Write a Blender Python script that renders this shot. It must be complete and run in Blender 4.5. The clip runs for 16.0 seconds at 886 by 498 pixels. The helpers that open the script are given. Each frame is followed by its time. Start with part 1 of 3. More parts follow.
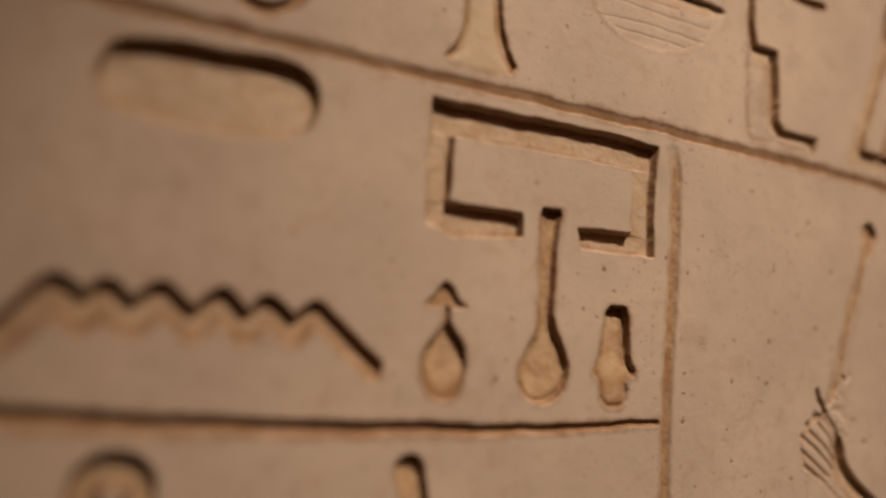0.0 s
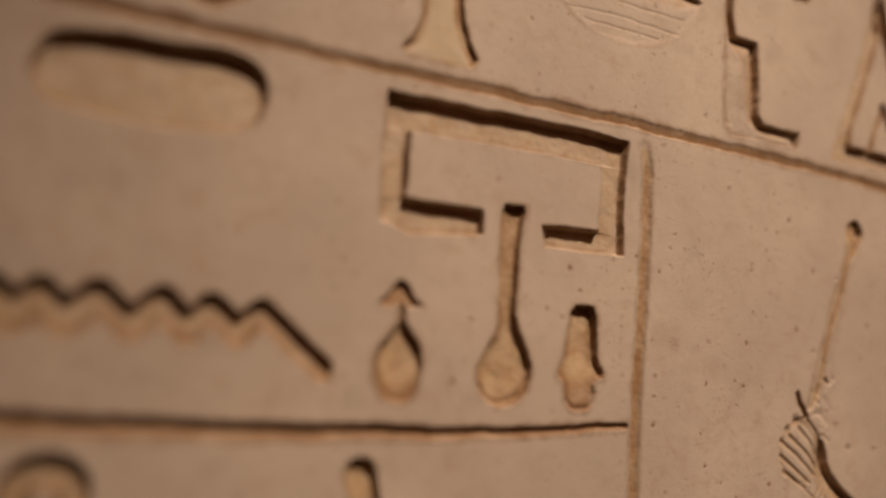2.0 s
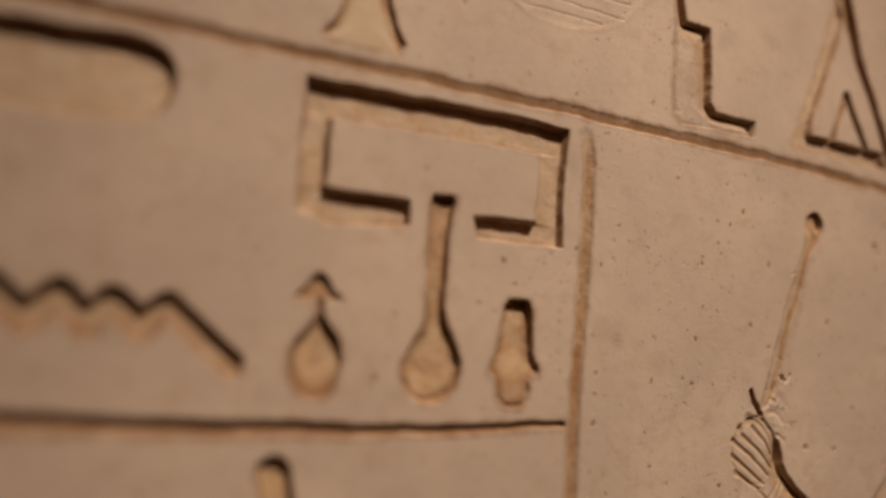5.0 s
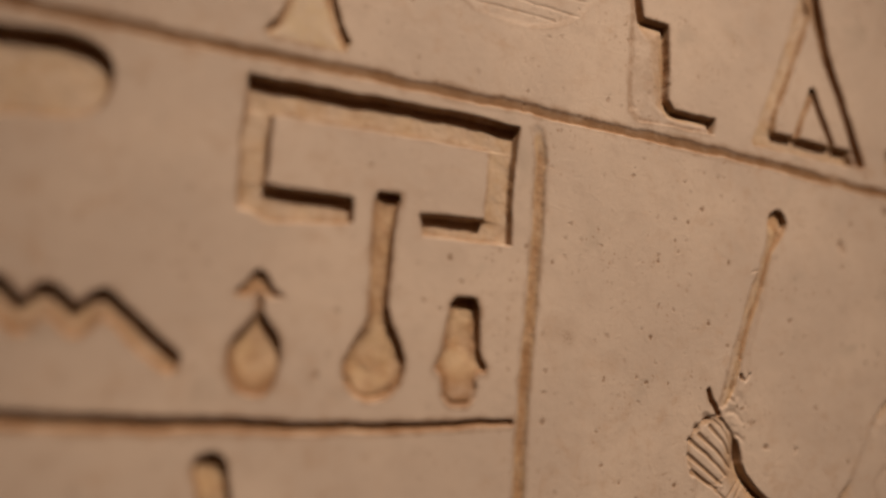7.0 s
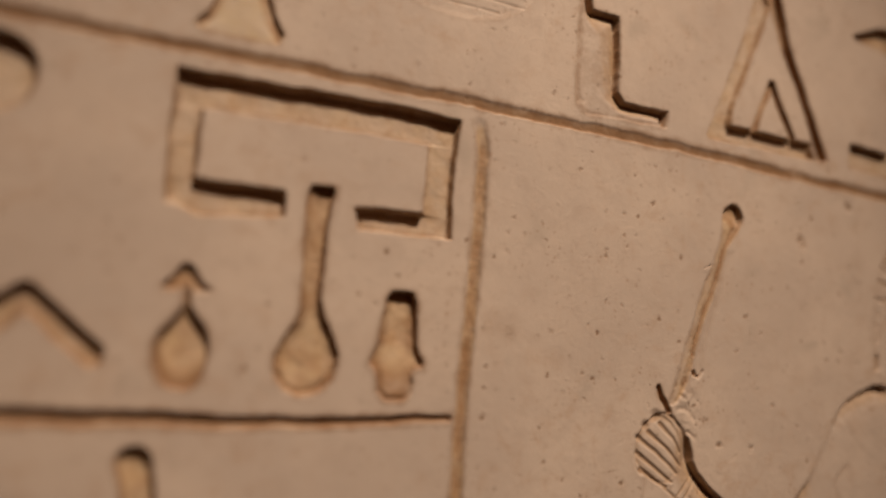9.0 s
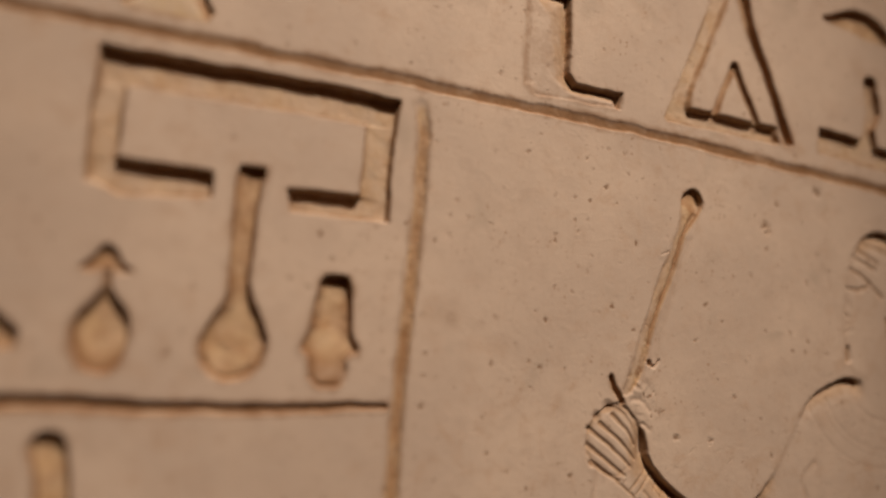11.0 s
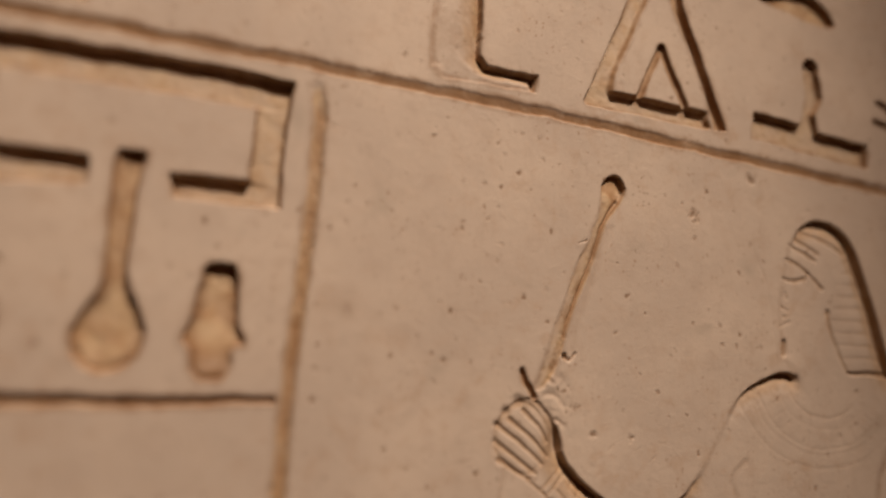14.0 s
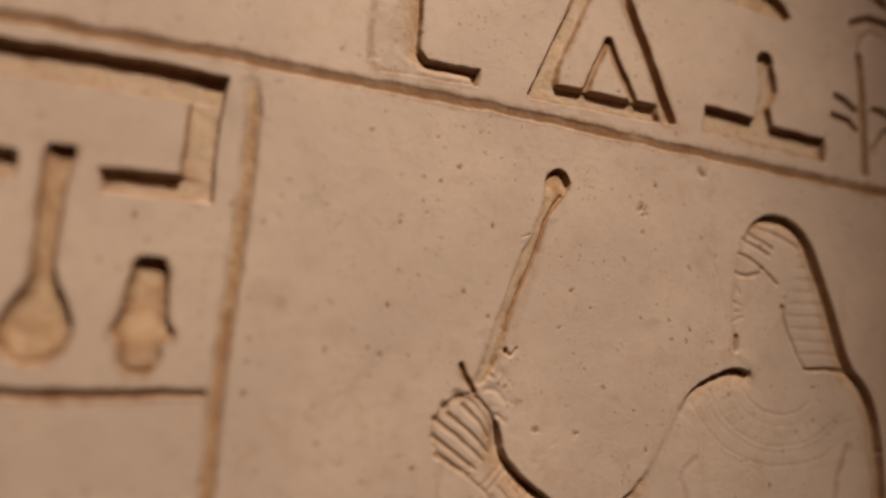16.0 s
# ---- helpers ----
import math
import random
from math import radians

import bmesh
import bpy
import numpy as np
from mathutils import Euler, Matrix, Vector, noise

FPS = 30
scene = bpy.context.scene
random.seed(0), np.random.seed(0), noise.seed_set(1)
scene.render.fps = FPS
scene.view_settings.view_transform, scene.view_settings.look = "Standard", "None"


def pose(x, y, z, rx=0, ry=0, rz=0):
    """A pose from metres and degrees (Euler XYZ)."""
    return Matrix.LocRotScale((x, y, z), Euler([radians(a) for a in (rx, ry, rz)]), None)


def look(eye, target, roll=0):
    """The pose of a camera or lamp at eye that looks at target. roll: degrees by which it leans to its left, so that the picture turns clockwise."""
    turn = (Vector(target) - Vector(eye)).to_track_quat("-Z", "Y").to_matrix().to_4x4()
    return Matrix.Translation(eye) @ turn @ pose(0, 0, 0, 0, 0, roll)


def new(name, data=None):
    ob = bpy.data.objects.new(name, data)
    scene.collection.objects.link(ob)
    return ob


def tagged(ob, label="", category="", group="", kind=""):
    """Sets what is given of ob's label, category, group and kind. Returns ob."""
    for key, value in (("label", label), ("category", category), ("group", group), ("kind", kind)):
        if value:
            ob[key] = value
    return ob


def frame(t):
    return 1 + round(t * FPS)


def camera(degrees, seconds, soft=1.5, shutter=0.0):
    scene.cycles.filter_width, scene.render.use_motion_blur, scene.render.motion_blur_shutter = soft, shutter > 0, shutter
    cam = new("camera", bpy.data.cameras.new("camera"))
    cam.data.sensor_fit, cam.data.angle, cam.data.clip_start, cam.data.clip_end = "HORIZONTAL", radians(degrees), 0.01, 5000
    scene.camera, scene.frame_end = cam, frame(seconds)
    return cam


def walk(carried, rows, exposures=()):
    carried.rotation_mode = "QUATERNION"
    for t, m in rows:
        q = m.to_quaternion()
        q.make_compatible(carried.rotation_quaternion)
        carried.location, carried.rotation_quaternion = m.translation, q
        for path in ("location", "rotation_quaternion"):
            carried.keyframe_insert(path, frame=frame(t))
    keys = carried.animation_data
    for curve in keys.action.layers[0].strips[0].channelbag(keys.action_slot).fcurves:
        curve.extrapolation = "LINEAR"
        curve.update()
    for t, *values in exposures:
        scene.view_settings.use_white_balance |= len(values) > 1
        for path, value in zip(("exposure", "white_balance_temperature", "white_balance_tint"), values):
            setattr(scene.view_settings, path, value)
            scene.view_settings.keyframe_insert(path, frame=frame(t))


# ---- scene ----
# The camera: seconds, x, y, z in metres, then the three angles in degrees.
cam = camera(65.0, 16.0, soft=2.5)
ROWS = [
    (0.0, -0.1402, -0.1587, 1.4187, 97.28, -4.55, -24.25),
    (0.5, -0.1363, -0.1587, 1.4190, 97.25, -4.61, -23.97),
    (1.0, -0.1325, -0.1589, 1.4192, 97.28, -4.67, -23.73),
    (1.5, -0.1287, -0.1592, 1.4195, 97.28, -4.68, -23.44),
    (2.0, -0.1250, -0.1598, 1.4197, 97.25, -4.71, -23.13),
    (2.5, -0.1211, -0.1598, 1.4194, 97.26, -4.74, -22.93),
    (3.0, -0.1176, -0.1599, 1.4192, 97.28, -4.73, -22.76),
    (3.5, -0.1135, -0.1600, 1.4191, 97.27, -4.78, -22.59),
    (4.0, -0.1099, -0.1603, 1.4195, 97.17, -4.72, -22.51),
    (6.5, -0.0908, -0.1666, 1.4206, 97.20, -4.86, -21.49),
    (7.0, -0.0865, -0.1682, 1.4208, 97.14, -4.84, -21.19),
    (7.5, -0.0819, -0.1698, 1.4209, 97.14, -4.89, -20.93),
    (8.0, -0.0771, -0.1711, 1.4212, 97.10, -4.92, -20.68),
    (8.5, -0.0722, -0.1723, 1.4214, 97.07, -4.89, -20.35),
    (9.0, -0.0670, -0.1736, 1.4209, 97.12, -4.92, -20.05),
    (11.5, -0.0402, -0.1744, 1.4171, 97.58, -4.97, -18.63),
    (12.0, -0.0348, -0.1742, 1.4172, 97.60, -4.94, -18.52),
    (12.5, -0.0294, -0.1739, 1.4171, 97.64, -4.81, -18.43),
    (13.0, -0.0241, -0.1744, 1.4167, 97.71, -4.80, -18.24),
    (13.5, -0.0191, -0.1752, 1.4164, 97.79, -4.87, -17.98),
    (14.0, -0.0144, -0.1762, 1.4164, 97.86, -4.90, -17.74),
    (14.5, -0.0099, -0.1773, 1.4164, 97.94, -4.87, -17.54),
    (15.0, -0.0050, -0.1786, 1.4164, 98.04, -4.80, -17.24),
    (15.5, 0.0002, -0.1801, 1.4160, 98.14, -4.77, -16.90),
    (16.0, 0.0056, -0.1811, 1.4151, 98.25, -4.77, -16.61),
]
walk(cam, [(t, pose(x, y, z, a, b, c)) for t, x, y, z, a, b, c in ROWS], exposures=[(0.0, -0.16, 6800, 11), (7.0, -0.15, 6600, 10.5), (16.0, -0.01, 6400, 10)])
cam.data.dof.use_dof = True
cam.data.dof.focus_distance = 0.203
cam.data.dof.aperture_fstop = 2.05

# ---- light: one warm gallery spot high above the relief, added fill, a dim room ----
world = bpy.data.worlds.new("world")
world.use_nodes = True
world.node_tree.nodes["Background"].inputs[0].default_value = (0.02, 0.016, 0.012, 1)
world.node_tree.nodes["Background"].inputs[1].default_value = 1.0
scene.world = world


def spot(name, eye, target, watts, degrees, blend, radius, colour):
    data = bpy.data.lights.new(name, "SPOT")
    data.energy, data.spot_size, data.spot_blend = watts, radians(degrees), blend
    data.shadow_soft_size, data.color = radius, colour
    ob = new(name, data)
    ob.matrix_world = look(eye, target)
    return ob


WARM = (1.0, 0.825, 0.64)
spot("gallery_spot", (0.13, -0.82, 2.60), (0.014, 0.0, 1.397), 107.5, 20.5, 1.0, 0.05, WARM)
# unseen fill, added to lift the shadows and tint them reddish brown
data = bpy.data.lights.new("fill_light", "AREA")
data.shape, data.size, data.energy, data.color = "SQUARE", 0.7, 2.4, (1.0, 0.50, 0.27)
new("fill_light", data).matrix_world = look((0.0, -1.0, 2.66), (0.0, -1.0, 0.0))


# ---- materials ----
def nodes_of(name):
    mat = bpy.data.materials.new(name)
    mat.use_nodes = True
    return mat, mat.node_tree.nodes, mat.node_tree.links, mat.node_tree.nodes["Principled BSDF"]


def noise_node(nodes, links, vector, scale, detail=4.0, rough=0.55, distort=0.0):
    n = nodes.new("ShaderNodeTexNoise")
    n.inputs["Scale"].default_value, n.inputs["Detail"].default_value = scale, detail
    n.inputs["Roughness"].default_value, n.inputs["Distortion"].default_value = rough, distort
    links.new(vector, n.inputs["Vector"])
    return n.outputs["Fac"]


def ramp_node(nodes, links, value, lo, hi, a=0.0, b=1.0):
    n = nodes.new("ShaderNodeMapRange")
    n.interpolation_type = "SMOOTHSTEP"
    for i, v in enumerate((lo, hi, a, b)):
        n.inputs[i + 1].default_value = v
    links.new(value, n.inputs[0])
    return n.outputs[0]


def mul_node(nodes, links, a, b):
    n = nodes.new("ShaderNodeMath")
    n.operation = "MULTIPLY"
    links.new(a, n.inputs[0])
    if isinstance(b, float):
        n.inputs[1].default_value = b
    else:
        links.new(b, n.inputs[1])
    return n.outputs[0]


def mix_node(nodes, links, fac, a, b):
    n = nodes.new("ShaderNodeMix")
    n.data_type = "RGBA"
    links.new(fac, n.inputs[0])
    for socket, v in ((n.inputs[6], a), (n.inputs[7], b)):
        if isinstance(v, tuple):
            socket.default_value = (*v, 1)
        else:
            links.new(v, socket)
    return n.outputs[2]


def limestone(name, shallow, deep, pale, strong, least, brown, browning_colour=(0.335, 0.185, 0.092), browning_to=0.0012):
    """Fine beige limestone: cloudy tone, brown specks, and ochre left in what is cut below the face."""
    mat, nodes, links, bsdf = nodes_of(name)
    geo = nodes.new("ShaderNodeNewGeometry")
    pos = geo.outputs["Position"]
    cloud = noise_node(nodes, links, pos, 22.0, 3.0)
    mid = noise_node(nodes, links, pos, 130.0, 4.0, 0.6)
    fine = noise_node(nodes, links, pos, 900.0, 3.0, 0.6)
    col = mix_node(nodes, links, ramp_node(nodes, links, cloud, 0.35, 0.68), (0.515, 0.405, 0.335), (0.59, 0.465, 0.38))
    col = mix_node(nodes, links, ramp_node(nodes, links, mid, 0.48, 0.78, 0.0, 0.42), col, (0.43, 0.32, 0.255))
    col = mix_node(nodes, links, ramp_node(nodes, links, fine, 0.60, 0.80, 0.0, 0.30), col, (0.36, 0.28, 0.21))
    # pale scuffs and rusty blots
    scuff = noise_node(nodes, links, pos, 260.0, 5.0, 0.7, 1.2)
    col = mix_node(nodes, links, ramp_node(nodes, links, scuff, 0.60, 0.75, 0.0, 0.45), col, (0.66, 0.545, 0.45))
    blot = mul_node(nodes, links, ramp_node(nodes, links, noise_node(nodes, links, pos, 420.0, 4.0, 0.7, 0.8), 0.62, 0.76), ramp_node(nodes, links, noise_node(nodes, links, pos, 30.0, 2.0), 0.45, 0.65, 0.0, 0.6))
    col = mix_node(nodes, links, blot, col, (0.36, 0.205, 0.12))
    # faint rusty mottling
    mottle = mul_node(nodes, links, ramp_node(nodes, links, noise_node(nodes, links, pos, 150.0, 5.0, 0.68, 0.5), 0.48, 0.70, 0.0, 0.50), ramp_node(nodes, links, noise_node(nodes, links, pos, 24.0, 2.0), 0.38, 0.66, 0.15, 1.0))
    col = mix_node(nodes, links, mottle, col, (0.44, 0.285, 0.19))
    # grey-brown smudges
    smudge = noise_node(nodes, links, pos, 45.0, 2.0, 0.5, 0.6)
    col = mix_node(nodes, links, ramp_node(nodes, links, smudge, 0.60, 0.80, 0.0, 0.45), col, (0.34, 0.27, 0.215))
    # brown specks
    vor = nodes.new("ShaderNodeTexVoronoi")
    vor.voronoi_dimensions = "2D"
    vor.inputs["Scale"].default_value = 190.0
    sep = nodes.new("ShaderNodeSeparateXYZ")
    links.new(pos, sep.inputs[0])
    flat = nodes.new("ShaderNodeCombineXYZ")
    links.new(sep.outputs[0], flat.inputs[0])
    links.new(sep.outputs[2], flat.inputs[1])
    warp = nodes.new("ShaderNodeTexNoise")
    warp.inputs["Scale"].default_value, warp.inputs["Detail"].default_value = 700.0, 2.0
    links.new(pos, warp.inputs["Vector"])
    shift = nodes.new("ShaderNodeVectorMath")
    shift.operation = "MULTIPLY_ADD"
    links.new(warp.outputs["Color"], shift.inputs[0])
    shift.inputs[1].default_value = (0.0024, 0.0024, 0.0)
    links.new(flat.outputs[0], shift.inputs[2])
    links.new(shift.outputs[0], vor.inputs["Vector"])
    tint = nodes.new("ShaderNodeSeparateColor")
    links.new(vor.outputs["Color"], tint.inputs[0])
    gate = mul_node(nodes, links, ramp_node(nodes, links, tint.outputs[0], 0.25, 0.95), ramp_node(nodes, links, noise_node(nodes, links, pos, 38.0, 3.0), 0.36, 0.58))
    size = nodes.new("ShaderNodeMath")
    size.operation = "DIVIDE"
    links.new(vor.outputs["Distance"], size.inputs[0])
    links.new(ramp_node(nodes, links, tint.outputs[1], 0.0, 1.0, 0.22, 1.05), size.inputs[1])
    speck = mul_node(nodes, links, ramp_node(nodes, links, size.outputs[0], 0.17, 0.07), gate)
    fine_vor = nodes.new("ShaderNodeTexVoronoi")
    fine_vor.voronoi_dimensions = "2D"
    fine_vor.inputs["Scale"].default_value = 520.0
    links.new(shift.outputs[0], fine_vor.inputs["Vector"])
    tone = nodes.new("ShaderNodeSeparateColor")
    links.new(fine_vor.outputs["Color"], tone.inputs[0])
    dust = mul_node(nodes, links, ramp_node(nodes, links, fine_vor.outputs["Distance"], 0.26, 0.10), ramp_node(nodes, links, tone.outputs[0], 0.55, 0.95))
    dust = mul_node(nodes, links, dust, ramp_node(nodes, links, noise_node(nodes, links, pos, 55.0, 3.0, 0.6), 0.45, 0.63))
    col = mix_node(nodes, links, mul_node(nodes, links, dust, 0.65), col, (0.30, 0.17, 0.105))
    col = mix_node(nodes, links, mul_node(nodes, links, speck, 0.6), col, (0.24, 0.135, 0.08))
    # dirt in the pits, smudges and rusty veins
    dirt = nodes.new("ShaderNodeAttribute")
    dirt.attribute_name = "stain"
    ragged = nodes.new("ShaderNodeMath")
    ragged.operation = "MULTIPLY_ADD"
    links.new(noise_node(nodes, links, pos, 1500.0, 3.0, 0.65), ragged.inputs[0])
    ragged.inputs[1].default_value = 1.3
    links.new(dirt.outputs["Fac"], ragged.inputs[2])
    core = mul_node(nodes, links, ramp_node(nodes, links, ragged.outputs[0], 0.98, 1.35), 0.75)
    col = mix_node(nodes, links, mul_node(nodes, links, dirt.outputs["Fac"], 0.5), col, (0.31, 0.185, 0.115))
    col = mix_node(nodes, links, mul_node(nodes, links, core, ramp_node(nodes, links, dirt.outputs["Fac"], 0.02, 0.25)), col, (0.20, 0.115, 0.065))
    # ochre pigment kept in the cut signs
    cut = ramp_node(nodes, links, sep.outputs[1], shallow, deep)
    worn = ramp_node(nodes, links, noise_node(nodes, links, pos, 160.0, 4.0, 0.65), 0.36, 0.66, least, 0.80)
    ochre = mix_node(nodes, links, ramp_node(nodes, links, noise_node(nodes, links, pos, 170.0, 5.0, 0.68, 0.6), 0.40, 0.66), pale, strong)
    col = mix_node(nodes, links, mul_node(nodes, links, cut, worn), col, ochre)
    # brown in each cut's first millimetre: worn ochre, and wall shade put into colour
    browning = mul_node(nodes, links, ramp_node(nodes, links, sep.outputs[1], brown, brown + 0.0004), ramp_node(nodes, links, sep.outputs[1], browning_to, browning_to + 0.0007, 1.0, 0.0))
    browning = mul_node(nodes, links, browning, ramp_node(nodes, links, mid, 0.28, 0.62, 0.38, 0.92))
    col = mix_node(nodes, links, browning, col, browning_colour)
    # grime that has settled along the cut edges, and the baton's painted wall shade
    grime = nodes.new("ShaderNodeAttribute")
    grime.attribute_name = "grime"
    col = mix_node(nodes, links, mul_node(nodes, links, grime.outputs["Fac"], ramp_node(nodes, links, mid, 0.30, 0.60, 0.6, 1.0)), col, (0.235, 0.122, 0.058))
    links.new(col, bsdf.inputs["Base Color"])
    bsdf.inputs["Roughness"].default_value = 0.72
    bsdf.inputs["Specular IOR Level"].default_value = 0.35
    height = nodes.new("ShaderNodeMath")
    height.operation = "MULTIPLY_ADD"
    links.new(fine, height.inputs[0])
    height.inputs[1].default_value = 0.30
    links.new(scuff, height.inputs[2])
    h2 = nodes.new("ShaderNodeMath")
    h2.operation = "MULTIPLY_ADD"
    links.new(speck, h2.inputs[0])
    h2.inputs[1].default_value = -0.8
    links.new(height.outputs[0], h2.inputs[2])
    bump = nodes.new("ShaderNodeBump")
    bump.inputs["Strength"].default_value = 0.38
    bump.inputs["Distance"].default_value = 0.0004
    links.new(h2.outputs[0], bump.inputs["Height"])
    links.new(bump.outputs[0], bsdf.inputs["Normal"])
    return mat


def plaster(name, tone):
    mat, nodes, links, bsdf = nodes_of(name)
    geo = nodes.new("ShaderNodeNewGeometry")
    n = noise_node(nodes, links, geo.outputs["Position"], 3.0, 6.0)
    dark = tuple(c * 0.75 for c in tone)
    links.new(mix_node(nodes, links, n, dark, tone), bsdf.inputs["Base Color"])
    bsdf.inputs["Roughness"].default_value = 0.9
    return mat


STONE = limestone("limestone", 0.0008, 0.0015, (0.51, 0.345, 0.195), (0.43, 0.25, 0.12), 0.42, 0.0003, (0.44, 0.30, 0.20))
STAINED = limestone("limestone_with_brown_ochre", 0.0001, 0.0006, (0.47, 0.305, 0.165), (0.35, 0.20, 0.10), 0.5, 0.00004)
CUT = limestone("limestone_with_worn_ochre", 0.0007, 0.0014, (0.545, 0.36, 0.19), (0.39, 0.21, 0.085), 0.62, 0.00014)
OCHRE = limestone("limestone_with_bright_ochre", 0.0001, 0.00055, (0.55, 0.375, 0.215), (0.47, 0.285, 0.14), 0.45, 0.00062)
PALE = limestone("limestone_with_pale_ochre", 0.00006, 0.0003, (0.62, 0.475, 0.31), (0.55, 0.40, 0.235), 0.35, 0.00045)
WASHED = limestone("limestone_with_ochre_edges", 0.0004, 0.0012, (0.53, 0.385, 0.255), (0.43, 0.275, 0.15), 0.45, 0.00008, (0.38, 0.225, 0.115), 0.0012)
PLASTER = plaster("sandy_plaster", (0.42, 0.34, 0.26))
FLOORING = plaster("grey_stone_floor", (0.25, 0.22, 0.19))

# ---- the carved face: u and v in millimetres from the foot of the upright border line ----
Z0 = 1.4
STEP = 0.28
U0, U1, V0, V1 = -186.0, 226.0, -34.0, 164.0
NU, NV = int((U1 - U0) / STEP) + 1, int((V1 - V0) / STEP) + 1
US, VS = U0 + STEP * np.arange(NU), V0 + STEP * np.arange(NV)
rng = np.random.default_rng(7)


def cloud(u, v, size, seed):
    """Smooth noise between -1 and 1, with lumps of that size in millimetres."""
    grid = np.random.default_rng(seed).uniform(-1, 1, (256, 256))
    a, b = u / size + 1000.3, v / size + 1000.7
    i, j = np.floor(a).astype(int), np.floor(b).astype(int)
    f, g = a - i, b - j
    f, g = f * f * (3 - 2 * f), g * g * (3 - 2 * g)
    i0, i1, j0, j1 = i % 256, (i + 1) % 256, j % 256, (j + 1) % 256
    return (grid[i0, j0] * (1 - f) + grid[i1, j0] * f) * (1 - g) + (grid[i0, j1] * (1 - f) + grid[i1, j1] * f) * g


def rounded(points, times=2, closed=True):
    """Corner cutting, so that a few corners make a flowing outline."""
    p = np.array(points, float)
    for _ in range(times):
        q = np.roll(p, -1, 0) if closed else p[1:]
        a = p if closed else p[:-1]
        r = np.stack([0.75 * a + 0.25 * q, 0.25 * a + 0.75 * q], 1).reshape(-1, 2)
        p = r if closed else np.vstack([p[:1], r, p[-1:]])
    return p


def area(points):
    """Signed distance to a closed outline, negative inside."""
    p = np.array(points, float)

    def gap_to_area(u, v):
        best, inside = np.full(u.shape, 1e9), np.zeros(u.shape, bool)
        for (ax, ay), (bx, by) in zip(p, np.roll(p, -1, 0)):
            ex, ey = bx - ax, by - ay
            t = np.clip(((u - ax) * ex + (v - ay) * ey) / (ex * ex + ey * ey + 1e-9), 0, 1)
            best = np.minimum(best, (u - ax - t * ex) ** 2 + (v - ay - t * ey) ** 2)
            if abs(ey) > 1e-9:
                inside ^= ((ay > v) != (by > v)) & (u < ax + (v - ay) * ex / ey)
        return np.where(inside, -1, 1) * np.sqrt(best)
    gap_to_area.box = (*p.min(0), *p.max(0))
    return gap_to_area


def stroke(points, r0, r1=None):
    """Signed distance to a rounded stroke, whose half width runs from r0 to r1."""
    p = np.array(points, float)
    r1 = r0 if r1 is None else r1
    n = len(p) - 1

    def gap_to_stroke(u, v):
        best = np.full(u.shape, 1e9)
        for k in range(n):
            (ax, ay), (bx, by) = p[k], p[k + 1]
            ex, ey = bx - ax, by - ay
            t = np.clip(((u - ax) * ex + (v - ay) * ey) / (ex * ex + ey * ey + 1e-9), 0, 1)
            r = r0 + (r1 - r0) * (k + t) / n
            best = np.minimum(best, np.hypot(u - ax - t * ex, v - ay - t * ey) - r)
        return best
    m = max(r0, r1)
    gap_to_stroke.box = (*(p.min(0) - m), *(p.max(0) + m))
    return gap_to_stroke


def disc(cx, cy, r):
    def gap_to_disc(u, v):
        return np.hypot(u - cx, v - cy) - r
    gap_to_disc.box = (cx - r, cy - r, cx + r, cy + r)
    return gap_to_disc


def joined(*shapes):
    def gap_to_joined(u, v):
        return np.minimum.reduce([s(u, v) for s in shapes])
    b = np.array([s.box for s in shapes])
    gap_to_joined.box = (b[:, 0].min(), b[:, 1].min(), b[:, 2].max(), b[:, 3].max())
    return gap_to_joined


def without(a, b):
    def gap_to_without(u, v):
        return np.maximum(a(u, v), -b(u, v))
    gap_to_without.box = a.box
    return gap_to_without


DEPTH = np.zeros((NV, NU))
OWNER = np.zeros((NV, NU), np.int32)
GRIME_SHADE = np.zeros((NV, NU))
SIGNS = []
BLANK = dict(up=0.40, right=0.50, left=0.9, down=0.6, keep=1.0, fade=4.0, weak=(1.0, 1.0), wobble=0.30, margin=0.9, tilt=None, stone=False, west=0.0, least=0.75, sink=0.0, grime=0.78, spread=1.0)


def smooth(a, axis, n):
    """A running mean over 2 n + 1 cells."""
    pads = [(n, n) if k == axis else (0, 0) for k in (0, 1)]
    c = np.cumsum(np.pad(a, [(p[0] + (k == axis), p[1]) for k, p in enumerate(pads)], mode="edge"), axis)
    m = 2 * n + 1
    return (np.take(c, range(m, c.shape[axis]), axis) - np.take(c, range(0, c.shape[axis] - m), axis)) / m


def rising(d, across, reach, least):
    """A slope from that least share at the first edge of each column of a shape to one, over that many millimetres."""
    inside = d < 0
    below, above = np.zeros_like(d), np.zeros_like(d)
    first = np.minimum(STEP, np.abs(d) / np.maximum(np.abs(across), 0.3))
    for j in range(1, len(d)):
        below[j] = np.where(inside[j], np.where(inside[j - 1], below[j - 1] + STEP, first[j]), 0)
        above[-1 - j] = np.where(inside[-1 - j], np.where(inside[-j], above[-j] + STEP, first[-1 - j]), 0)
    rise = np.clip(below / np.maximum(np.minimum(reach, 0.85 * (below + above)), 0.2), 0, 1)
    rise = np.clip(smooth(smooth(rise, 0, 1), 1, 2), 0, 1)
    return least + (1 - least) * rise


